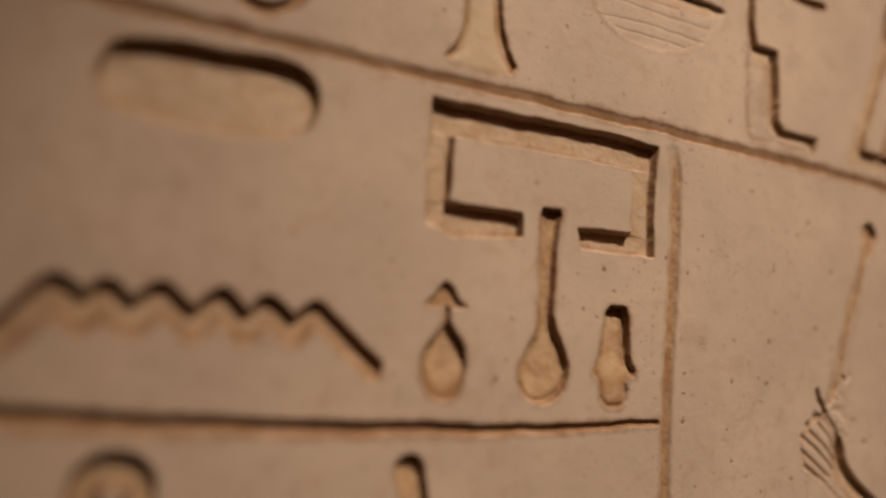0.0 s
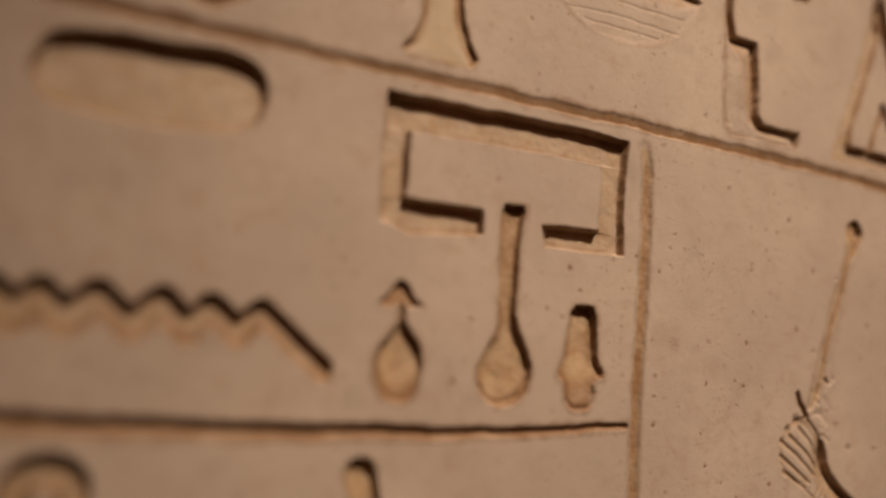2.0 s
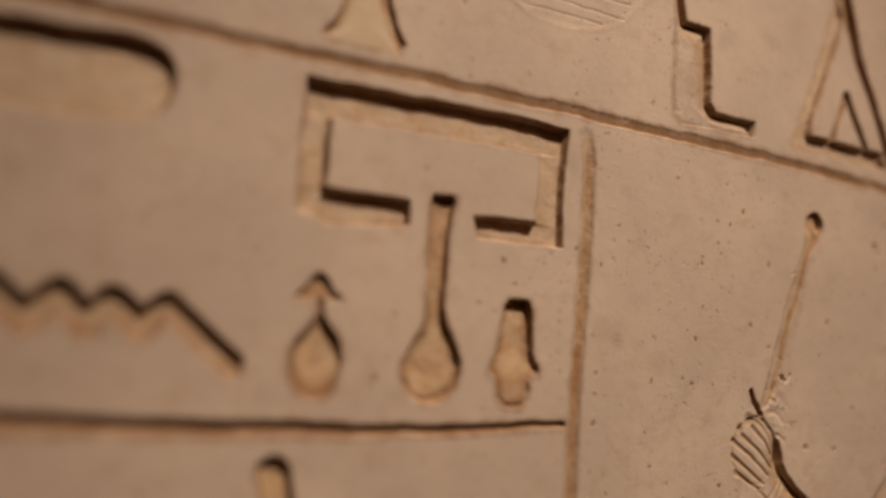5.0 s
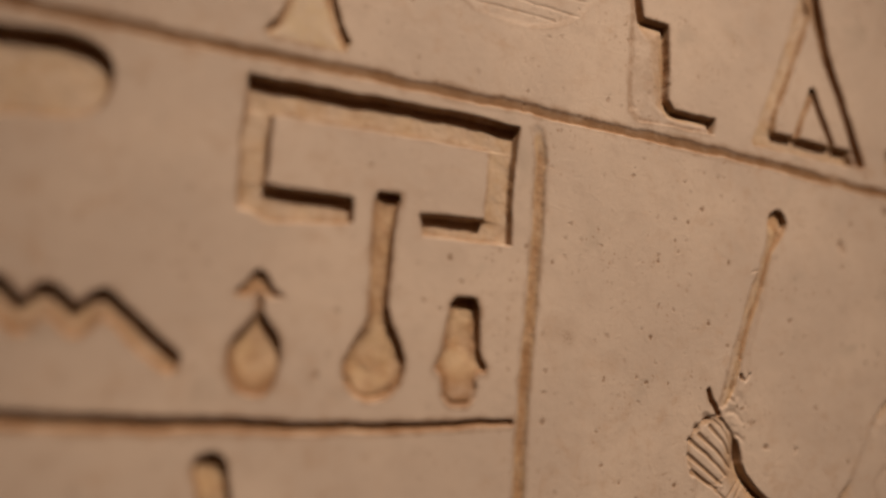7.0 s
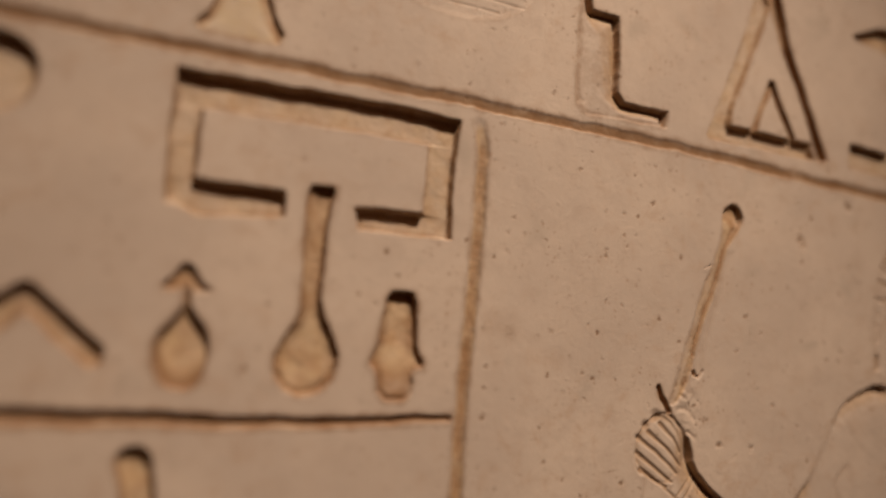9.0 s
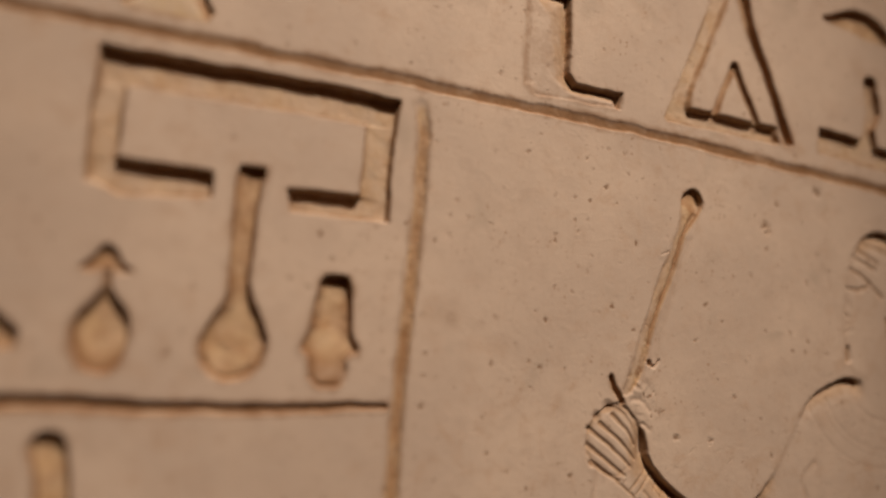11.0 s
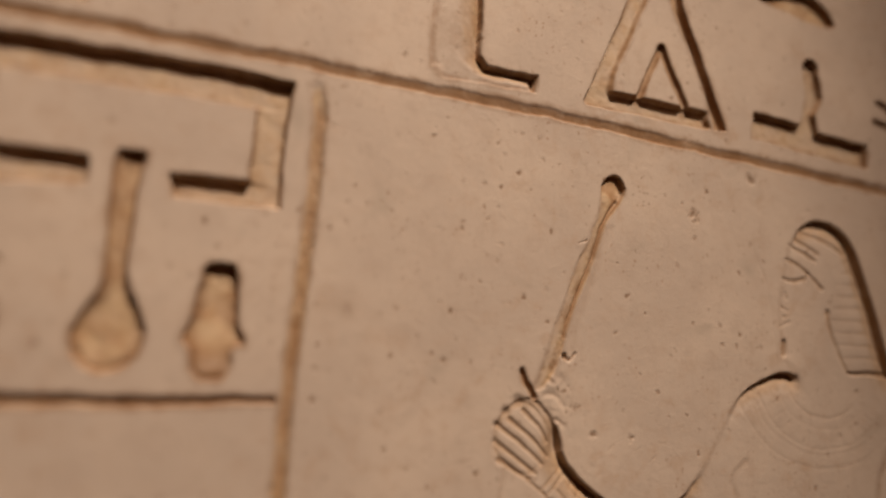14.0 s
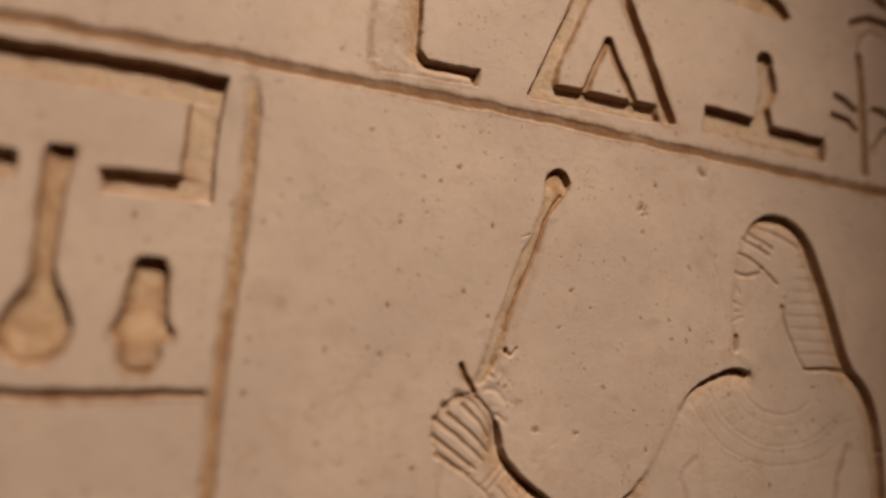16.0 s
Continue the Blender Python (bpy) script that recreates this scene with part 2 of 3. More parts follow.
def carve(name, label, shape, depth, parent=0, **how):
    """Cut a sign into the face: up, right, left, down are the widths of the cut's walls in millimetres on each side;
    keep: the share of the depth that is left far from the edge; weak: the edge's share of depth to the left, below and to the right;
    down past 2, and west: how far the floor slopes up to the lower and to the left edge; least: the share of depth left there;
    sink: half the width of a line that is deepest along its lower edge; grime, spread: how dark and how broad the dirt along the edge is."""
    h = {**BLANK, **how}
    if not parent:
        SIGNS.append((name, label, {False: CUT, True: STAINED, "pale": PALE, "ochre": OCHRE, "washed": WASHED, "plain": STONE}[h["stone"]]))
    pad = 4.0
    i0, i1 = (int(np.clip((b - U0) / STEP, 0, NU - 1)) for b in (shape.box[0] - pad, shape.box[2] + pad))
    j0, j1 = (int(np.clip((b - V0) / STEP, 0, NV - 1)) for b in (shape.box[1] - pad, shape.box[3] + pad))
    u, v = np.meshgrid(US[i0:i1 + 1], VS[j0:j1 + 1])
    seed = len(SIGNS) * 11
    w = h["wobble"]
    u2 = u + w * cloud(u, v, 7.0, seed) + 0.5 * w * cloud(u, v, 2.2, seed + 1) + 0.14 * w * cloud(u, v, 0.9, seed + 6)
    v2 = v + w * cloud(u, v, 7.0, seed + 2) + 0.5 * w * cloud(u, v, 2.2, seed + 3) + 0.14 * w * cloud(u, v, 0.9, seed + 7)
    d = shape(u2, v2)
    gv, gu = np.gradient(d, STEP)
    length = np.hypot(gu, gv) + 1e-6
    gu, gv = gu / length, gv / length
    share = {"right": np.clip(gu, 0, 1) ** 2, "left": np.clip(-gu, 0, 1) ** 2, "up": np.clip(gv, 0, 1) ** 2, "down": np.clip(-gv, 0, 1) ** 2}
    width = sum(share[k] * (0.15 if k == "down" and h["down"] > 2 else h[k]) for k in share)
    for _ in range(3):
        width = smooth(smooth(width, 0, 3), 1, 3)
    t = np.clip((0.12 - d) / (width + 0.12), 0, 1)
    wall = t * t * (3 - 2 * t) * 0.5 + 0.5 * t
    # the floor rises towards the lower and the left edge
    if h["down"] > 2:
        wall = wall * rising(d, gv, h["down"], h["least"])
    if h["west"]:
        wall = wall * rising(d.T, gu.T, h["west"], h["least"]).T
    if h["sink"]:
        # deepest along the lower edge
        inside, above = d < 0, np.zeros_like(d)
        for j in range(len(d) - 2, -1, -1):
            above[j] = np.where(inside[j], np.where(inside[j + 1], above[j + 1] + STEP, np.minimum(STEP, -d[j])), 0)
        wall = smooth(wall * (0.25 + 0.75 * np.clip(above / (2 * h["sink"]), 0, 1)), 1, 2)
    weak = (*h["weak"], 1.0)
    edge = 1 - np.sqrt(share["left"]) ** 1.2 * (1 - weak[0]) - share["down"] * (1 - weak[1]) - share["right"] * (1 - weak[2])
    floor_share = h["keep"] + (edge - h["keep"]) * np.exp(np.minimum(d, 0) / h["fade"]) if h["keep"] < 1 else edge
    if h["keep"] < 1:
        for _ in range(2):
            floor_share = smooth(smooth(floor_share, 0, 2), 1, 2)
    cut = depth * wall * floor_share
    if h["tilt"] is not None:
        cut = cut * h["tilt"](u, v)
    cut = cut * (1 + 0.06 * cloud(u, v, 4.0, seed + 4) + 0.02 * cloud(u, v, 1.2, seed + 5))
    # chisel marks on the floor
    cut = cut + np.clip(cut - 0.15, 0, 0.5) * (0.10 * cloud(u + 0.4 * v, v, 1.3, seed + 12) + 0.06 * cloud(u, v, 0.7, seed + 13))
    # one gentle pass, as a worn edge
    k = np.pad(cut, 1, mode="edge")
    cut = 0.5 * cut + 0.125 * (k[:-2, 1:-1] + k[2:, 1:-1] + k[1:-1, :-2] + k[1:-1, 2:])
    part_of = DEPTH[j0:j1 + 1, i0:i1 + 1]
    np.maximum(part_of, cut, out=part_of)
    # old brown grime along the whole edge, patchy
    browning = np.clip(1.35 - np.abs(d + 0.35 * h["spread"]) / (h["spread"] + 0.4 * cloud(u, v, 2.5, seed + 8)), 0, 1) * np.clip(0.75 + 0.5 * cloud(u, v, 4.5, seed + 9) + 0.3 * cloud(u, v, 0.8, seed + 10), 0.1, 1)
    grimy = GRIME_SHADE[j0:j1 + 1, i0:i1 + 1]
    np.maximum(grimy, h["grime"] * browning, out=grimy)
    own = OWNER[j0:j1 + 1, i0:i1 + 1]
    mine = (d < h["margin"]) & ((own == 0) | (own == parent))
    own[mine] = parent or len(SIGNS)
    return len(SIGNS)


def groove(shape, depth, width=0.35):
    """A fine engraved line, brown with old dirt."""
    pad = 1.5
    i0, i1 = (int(np.clip((b - U0) / STEP, 0, NU - 1)) for b in (shape.box[0] - pad, shape.box[2] + pad))
    j0, j1 = (int(np.clip((b - V0) / STEP, 0, NV - 1)) for b in (shape.box[1] - pad, shape.box[3] + pad))
    u, v = np.meshgrid(US[i0:i1 + 1], VS[j0:j1 + 1])
    u2, v2 = u + 0.25 * cloud(u, v, 4.0, 901), v + 0.25 * cloud(u, v, 4.0, 902)
    line = np.clip(0.5 - shape(u2, v2) / width, 0, 1)
    DEPTH[j0:j1 + 1, i0:i1 + 1] += depth * line
    grimy = GRIME_SHADE[j0:j1 + 1, i0:i1 + 1]
    np.maximum(grimy, min(0.55, 1.5 * depth) * line * np.clip(0.75 + 0.5 * cloud(u, v, 1.5, 903), 0.2, 1), out=grimy)


def smear(shape, amount, seed):
    """Patchy brown on a floor, for dirt and for the shade of a cut wall."""
    u, v = np.meshgrid(US, VS)
    browning = np.clip(0.6 - shape(u, v) / 1.4, 0, 1) * np.clip(0.5 + 0.6 * cloud(u, v, 2.6, seed) + 0.5 * cloud(u, v, 0.9, seed + 1), 0, 1)
    np.maximum(GRIME_SHADE, amount * browning, out=GRIME_SHADE)


# border lines
carve("border_line", "long soft ruled line cut across the stone above the signs",
      stroke([(-190, 84.2), (-147, 84.5), (-128, 84.4), (-102, 84.5), (-80, 84.7), (-55, 85.1), (-37, 85.3), (-17, 85.6), (3, 85.6), (40, 85.3), (79, 84.8), (110, 83.8), (155, 82.1), (196, 80.9), (230, 80.0)], 1.62),
      0.85, up=0.8, down=0.3, left=1.2, right=1.2, wobble=0.4, sink=1.8, stone=True, grime=0.72, spread=1.5)
carve("border_line", "thin ruled line under the signs, fading at its end",
      stroke([(-190, -2.8), (-160, -3.1), (-130, -4.0), (-79, -3.9), (-50, -3.4), (-25, -2.3), (0, -0.5)], 2.5, 1.0), 1.6, up=0.7, down=2.0, wobble=0.35, stone=True, grime=0.95, spread=1.5)
carve("border_line", "upright ruled line stained with ochre",
      stroke([(1.9, 79.5), (3.4, 72), (4.0, 49), (3.4, 24), (3.1, 0), (3.6, -21), (4.2, -40)], 2.1), 0.95, up=2.0, left=1.7, right=1.1, wobble=0.3, stone="ochre", grime=0.45, tilt=lambda u, v: np.clip((82.5 - v) / 9, 0.1, 1))
smear(stroke([(3.6, 75), (4.6, 49), (4.0, 24), (3.8, 0), (4.4, -30)], 1.2), 0.5, 79)

# the column of signs beside the upright line
carve("loaf_sign", "long rounded loaf sign, deep along its upper edge",
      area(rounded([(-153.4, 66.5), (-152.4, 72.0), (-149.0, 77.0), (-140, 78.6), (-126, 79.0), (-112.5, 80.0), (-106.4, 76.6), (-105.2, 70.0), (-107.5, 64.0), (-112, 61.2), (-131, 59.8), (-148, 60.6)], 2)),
      2.8, down=15.0, left=0.5, right=0.9, up=0.6, west=3.0, least=0.6, stone="washed", grime=0.7)
HOUSE = carve("house_sign", "house plan sign, a rectangle open at the bottom, ochre inside",
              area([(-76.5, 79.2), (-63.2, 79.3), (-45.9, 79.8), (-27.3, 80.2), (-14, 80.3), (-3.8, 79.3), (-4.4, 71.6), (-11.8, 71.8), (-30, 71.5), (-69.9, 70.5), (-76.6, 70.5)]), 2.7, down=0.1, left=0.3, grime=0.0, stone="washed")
for corners in ([(-76.5, 79), (-69.9, 77), (-69.9, 53), (-70, 46), (-75.4, 46.6), (-76.6, 60.3)], [(-12.2, 77), (-3.9, 79), (-4.3, 72.8), (-4.2, 59.3), (-4.0, 46.6), (-12.4, 46.4), (-11.9, 60)]):
    carve("house_sign", "", area(corners), 2.6, parent=HOUSE, up=0.4, down=0.1, left=0.3, right=0.45, west=6.2, least=0.8, grime=0.0)
for corners in ([(-75.4, 47.4), (-75, 53), (-70, 53.3), (-48.4, 52.9), (-47.9, 46.8), (-68.4, 44.3)], [(-30.6, 51.7), (-12.1, 52.7), (-5, 52.7), (-4, 46.6), (-28.9, 46.1)]):
    carve("house_sign", "", area(corners), 2.6, parent=HOUSE, up=0.4, down=0.1, left=0.3, right=0.5, grime=0.0)
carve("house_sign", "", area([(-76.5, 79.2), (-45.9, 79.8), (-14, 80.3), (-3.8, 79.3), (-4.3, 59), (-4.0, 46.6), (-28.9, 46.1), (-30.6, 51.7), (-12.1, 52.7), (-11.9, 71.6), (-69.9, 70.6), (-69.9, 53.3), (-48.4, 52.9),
                            (-47.9, 46.8), (-68.4, 44.3), (-75.4, 47.0), (-76.6, 60.3)]), 0.02, parent=HOUSE, grime=0.6)
carve("mace_sign", "upright mace sign with a pear-shaped foot",
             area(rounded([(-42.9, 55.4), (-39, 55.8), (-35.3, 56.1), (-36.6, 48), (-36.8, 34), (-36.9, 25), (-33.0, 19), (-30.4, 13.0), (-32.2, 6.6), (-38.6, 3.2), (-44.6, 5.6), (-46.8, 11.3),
                           (-45.0, 17.2), (-41.4, 22.6), (-41.8, 34), (-42.9, 48)], 1)), 2.2, left=0.5, right=0.5, down=6.5, up=0.4, west=3.4, least=0.7, spread=1.7, grime=0.75)
smear(stroke([(-39.0, 53), (-39.2, 40), (-39.0, 25)], 2.0, 1.6), 0.55, 71)
groove(stroke([(-31.6, 10.5), (-32.6, 7.2), (-35.6, 4.6), (-39.0, 3.9), (-43.0, 5.0), (-45.6, 8.6)], 0.5, 0.7), 0.55, 0.9)
BUD = carve("bud_sign", "small pointed bud sign with a narrow neck",
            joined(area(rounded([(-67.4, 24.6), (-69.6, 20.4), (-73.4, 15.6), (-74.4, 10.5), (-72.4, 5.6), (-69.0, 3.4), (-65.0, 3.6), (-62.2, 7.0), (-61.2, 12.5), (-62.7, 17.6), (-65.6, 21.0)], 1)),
                   stroke([(-67.8, 26.5), (-67.4, 22)], 0.8)), 2.3, down=9.0, left=0.8, right=0.6, west=1.6, least=0.5, spread=1.8, grime=0.75)
carve("bud_sign", "", area([(-74.2, 26.6), (-71.6, 29.2), (-69.8, 31.8), (-68.4, 32.6), (-66.9, 31.2), (-65.0, 28.2), (-62.2, 26.7), (-65.8, 26.0), (-68.0, 27.4), (-71.2, 26.0)]), 1.5, parent=BUD, down=2.4, left=0.6, right=0.5)
carve("bread_sign", "small arched sign with flared sides and a worn foot",
      area(rounded([(-19.4, 31.0), (-15.2, 31.8), (-11.6, 30.6), (-11.0, 22.6), (-10.8, 16.6), (-7.6, 12.4), (-11.4, 11.4), (-10.6, 6.5), (-12.8, 3.4), (-18.3, 3.2), (-20.4, 7.0), (-20.2, 10.4),
                    (-23.4, 12.4), (-20.9, 17), (-20.2, 25)], 1)), 2.6, down=3.0, left=0.6, right=0.45, west=4.0, spread=1.7, tilt=lambda u, v: np.clip((v - 1) / 19, 0.22, 1))
groove(stroke([(-10.8, 8.2), (-11.0, 5.6), (-12.6, 4.0), (-17.6, 3.8), (-19.8, 6.0)], 0.4, 0.5), 0.4, 0.7)
TOOTH = [(-170, 5.0), (-154.3, 22.4), (-149.2, 17.6), (-145.4, 22.4), (-139.8, 17.8), (-134.5, 23.2), (-127.5, 17.6), (-122.4, 23.0), (-116.5, 17.2), (-112.2, 22.6),
         (-106.1, 17.4), (-101.0, 22.6), (-93.5, 16.4), (-86.6, 10.6)]
carve("water_sign", "zigzag water sign, a row of sharp waves", stroke([(x, y - 0.5) for x, y in TOOTH], 3.5, 2.7), 2.3, up=0.5, right=0.5, left=1.2, down=5.5, stone=True, spread=1.6)
carve("ring_sign", "ring sign with a raised middle", without(disc(-139.0, -17.8, 8.4), disc(-139.0, -18.6, 2.6)), 2.3, down=0.3, left=1.0, stone=True)
carve("finger_sign", "upright finger sign with a rounded tip", stroke([(-74.6, -13.4), (-73.0, -20), (-72.0, -28), (-71.6, -40)], 3.9, 3.4), 2.3, left=1.2, right=0.6, west=4.5)

# the upper band of signs
carve("ring_sign", "shallow round sign above the ruled line", without(disc(-121.0, 100.0, 10.6), disc(-121.0, 100.0, 7.4)), 1.4, down=0.8)
carve("pillar_sign", "tall pillar sign with a flared foot",
      area(rounded([(-69.8, 170), (-59.8, 170), (-59.6, 112), (-57.6, 100), (-51.2, 90.2), (-63.5, 89.2), (-75.8, 89.4), (-70.4, 96.5), (-69.6, 108)], 1)), 2.3, down=0.8, left=0.8, right=0.8,
      keep=0.10, fade=1.5, weak=(0.6, 0.1), stone="pale")
carve("basket_sign", "wide basket sign with scored lines along it",
      area(rounded([(-33, 130.4), (-5, 130.2), (22.2, 130.0), (20.4, 125.6), (14.0, 116.4), (5.2, 110.6), (-7.5, 108.2), (-19.6, 109.4), (-27.0, 113.6), (-31.6, 122)], 1)),
      2.4, up=0.4, down=1.6, left=1.0, right=2.0, keep=0.09, fade=2.2, weak=(0.11, 0.11, 0.16), stone="plain", grime=0.35)
for ends in (((-24, 121.8), (-2.6, 120.9), (14.5, 121.3)), ((-27.0, 115.2), (-13, 116.6), (12.6, 116.4)), ((-21.3, 112.7), (-8.7, 113.0), (5.0, 113.0)), ((-26, 125.6), (-6, 124.6), (2, 124.8))):
    groove(stroke(ends, 0.22, 0.38), 0.16, 0.45)
carve("seat_sign", "stepped seat sign, deep along its steps",
      area([(30.4, 170), (33.0, 170), (33.8, 132), (35.2, 121.6), (44.6, 121.3), (46.0, 97.6), (48.2, 94.9), (63.5, 95.1), (63.4, 90.2), (50, 89.6), (34.4, 89.0), (31.6, 91.4), (30.9, 120)]),
      4.0, down=0.5, left=0.5, right=0.7, up=0.5, keep=0.07, fade=2.1, weak=(0.08, 0.10), stone="plain", grime=0.6, spread=1.4)
smear(area([(32, 150), (33, 120), (44, 119), (45.5, 97), (62, 94), (62, 91), (36, 91), (32, 95)]), 0.22, 75)
groove(stroke([(63.6, 95.0), (63.5, 90.5)], 0.4), 0.5, 0.6)
carve("chisel_mark", "short deep chisel cut", stroke([(53, 142.6), (60, 142.4), (66, 143.0)], 1.5), 1.8)
carve("offering_sign", "tall triangle sign with a smaller triangle inside",
      area([(79.0, 90.8), (80.0, 89.9), (100, 90.1), (123.5, 89.9), (122.2, 95.4), (105, 95.3), (88.6, 95.8), (89.4, 101.5), (98.2, 124.9), (103.4, 140), (101.0, 156), (91.6, 123.4)]),
      2.1, down=0.1, left=0.5, right=1.8, wobble=0.25, stone="washed", grime=0.6)
groove(stroke([(101.0, 152), (91.4, 123.0), (86.0, 108.0), (79.4, 91.0)], 0.34, 0.28), 0.42, 0.5)
carve("offering_sign", "narrow leaning leg of the triangle sign, brown inside",
      area([(103.4, 156), (111.9, 127.8), (121.2, 107.8), (129.4, 90.6), (124.8, 90.0), (120.0, 103.6), (107.8, 127.0), (101.0, 146)]), 2.5, down=0.6, left=1.4, right=0.5, wobble=0.25, spread=1.8)
smear(stroke([(104, 142), (110.2, 127.4), (117.8, 110.8), (127, 91.5)], 1.6, 2.0), 0.7, 77)
carve("offering_sign", "small inner triangle of the offering sign", joined(stroke([(104.2, 112.4), (100.4, 103.5), (97.2, 94.6)], 1.1), stroke([(104.4, 112.2), (109.5, 103), (114.6, 94.2)], 1.4)),
      1.5, right=1.0, left=0.6, wobble=0.25, stone=True)
carve("seat_sign", "low bench sign with an upright post",
      joined(area([(139.5, 98.4), (149, 98.1), (158.2, 97.6), (159.6, 101), (160.6, 107), (159.4, 117), (164.8, 117), (167.0, 108.5), (164.2, 102), (165.8, 96.2), (176, 95.7), (186.2, 95.3),
                   (186.6, 87.4), (163, 88.6), (139.3, 90.2)]), disc(162.0, 118.2, 3.0)), 2.2, down=0.1, left=0.6, right=0.5, stone="washed")
groove(stroke([(186.0, 95.2), (186.6, 87.6)], 0.4), 0.6, 0.7)
carve("mouth_sign", "low curved sign with a thick upper edge",
      area(rounded([(138, 137.6), (147, 141.0), (155, 144.0), (163, 143.6), (168.6, 140.2), (173.6, 134.4), (164, 133.6), (150, 136.0)], 1)), 2.2, down=1.2)
carve("bird_sign", "upright post and curved top of a bird sign",
      joined(stroke([(201.2, 127), (202.0, 115), (203.0, 104.5), (203.4, 86.6)], 1.3, 1.7), stroke([(198.6, 139.2), (206.2, 142.4), (213.3, 141.8), (230, 140)], 1.4)), 1.4, left=1.2, stone="washed")
groove(stroke([(200.6, 128), (201.6, 134.0), (206.1, 137.6), (214, 136.6), (224, 134)], 0.8, 0.6), 0.5, 1.0)
for n, ends in enumerate((((190.9, 111.5), (194.9, 110.6), (199.4, 107.6)), ((190.2, 104.4), (196.2, 103.7), (200.0, 100.7)), ((203, 152.6), (212, 149.4), (230, 147)), ((206.8, 109.4), (212.9, 108.8), (222, 106)),
                          ((207, 95), (212, 102), (220, 104)))):
    carve("feather_cut", "short curved feather cut beside the bird sign", stroke(ends, 0.9 + 0.4 * (n == 2)), 1.3)

# the seated figure: a plain shape in low relief
def slope(u, v):
    """The baton's floor falls from its worn edge to the cut on the other side, and drops under the head."""
    across = np.clip((u - (70.6 + 0.318 * (v - 12.0))) / 6.0, 0, 1)
    return 0.34 + 1.15 * across ** 2 + 1.3 / (1 + np.exp((65.0 - v) / 1.1))


carve("staff", "long slim ochre baton with a rounded head, worn at its foot",
      area(rounded([(71.4, 6.0), (74.4, 11.0), (77.0, 17.4), (77.6, 21.0), (78.9, 26.7), (81.1, 32.5), (83.8, 39.2), (85.9, 46.0), (88.0, 54.5), (90.2, 58.5), (93.0, 62.2), (94.4, 65.6), (93.0, 69.0), (90.2, 70.4), (87.4, 69.0),
                    (86.2, 65.5), (86.0, 59.0), (83.8, 52.4), (81.6, 46), (79.2, 40.3), (76.6, 31.2), (74.2, 23.9), (72.0, 16.7), (70.6, 11.6), (68.8, 6.0)], 1)),
      0.95, left=0.5, right=0.35, down=0.4, up=0.5, tilt=slope, wobble=0.3, stone="ochre", grime=0.4)
# a thin line along the worn side, the worn slope beyond the cut, a hooked nick and a scratch
groove(stroke([(86.0, 59.0), (83.8, 52.4), (79.2, 40.3), (76.6, 31.2), (74.2, 23.9), (72.0, 16.7), (70.6, 11.6)], 0.22, 0.30), 0.10, 0.5)
groove(stroke([(92.0, 62.0), (89.4, 58.2), (87.4, 54.2), (85.2, 46.0), (83.0, 39.4), (80.2, 32.5), (78.2, 26.6), (77.2, 21.6)], 0.55, 0.35), 0.62, 0.8)
# ochre line on the cut side, with the shade of its wall painted in
smear(stroke([(89.6, 60.0), (87.0, 54.2), (84.8, 46.0), (82.4, 39.4), (79.6, 32.5), (77.6, 26.6), (76.4, 20.0), (74.6, 13.0)], 0.9, 1.2), 0.85, 81)
groove(area([(88.1, 54.5), (90.9, 54.5), (88.0, 46.2), (85.4, 36.0), (83.0, 29.3), (81.2, 21.2), (80.8, 16.6), (77.0, 17.2), (78.9, 26.7), (83.8, 39.2), (85.9, 46)]), 0.16, 1.6)
groove(disc(77.7, 16.3, 0.75), 0.9, 0.8)
groove(stroke(rounded([(77.7, 15.9), (79.4, 15.0), (81.0, 17.2)], 2, False), 0.5, 0.2), 0.7, 0.6)
groove(stroke([(80.2, 48.4), (82.9, 49.5)], 0.10, 0.24), 0.3, 0.35)
FIGURE = carve("seated_figure", "shallow seated figure with a striped wig, cut deepest round its upper edge",
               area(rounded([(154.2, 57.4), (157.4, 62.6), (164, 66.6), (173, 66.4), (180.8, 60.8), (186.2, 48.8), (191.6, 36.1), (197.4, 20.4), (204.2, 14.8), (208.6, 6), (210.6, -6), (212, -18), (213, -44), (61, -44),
                             (61.4, -18), (58.4, -9), (58.0, -3.4), (61.6, 1.4), (66.4, 4.6), (70.2, 4.2), (75.2, -0.4), (78.0, -5.4), (79.0, -11.4), (84.7, -17.0), (91.5, -21.9), (100, -26), (109, -26.4),
                             (116.8, -22.4), (124.6, -12.6), (129.2, -4.2), (134.0, 5.6), (139.0, 10.8), (146.8, 15.2), (153.4, 17.2), (159.0, 16.4), (153.0, 20), (152.2, 27), (150.8, 36), (151.6, 44),
                             (153.0, 52)], 1)),
               4.8, up=0.6, right=1.1, left=2.2, down=2.0, keep=0.045, fade=2.3, weak=(0.03, 0.15), wobble=0.2, stone="plain", grime=0.25,
               tilt=lambda u, v: 1 - 0.84 * np.exp(-((u - 70) / 8.5) ** 4 - ((v - 2.0) / 8.5) ** 4) - 0.75 * np.exp(-((u - 128) / 9) ** 4 - ((v + 6.5) / 10) ** 4))
carve("fist", "closed fist with ridged fingers", area(rounded([(66.2, 4.6), (61.4, 1.6), (58.2, -3.4), (58.2, -9.2), (60.6, -13.2), (68.6, -17.6), (74.6, -13), (76.2, -6), (73.0, 0.6)], 1)), 1.0,
      parent=FIGURE, up=0.4, left=0.4, right=1.5, down=0.8, keep=0.2, fade=1.4, weak=(0.8, 0.6), margin=0.1, grime=0.35)
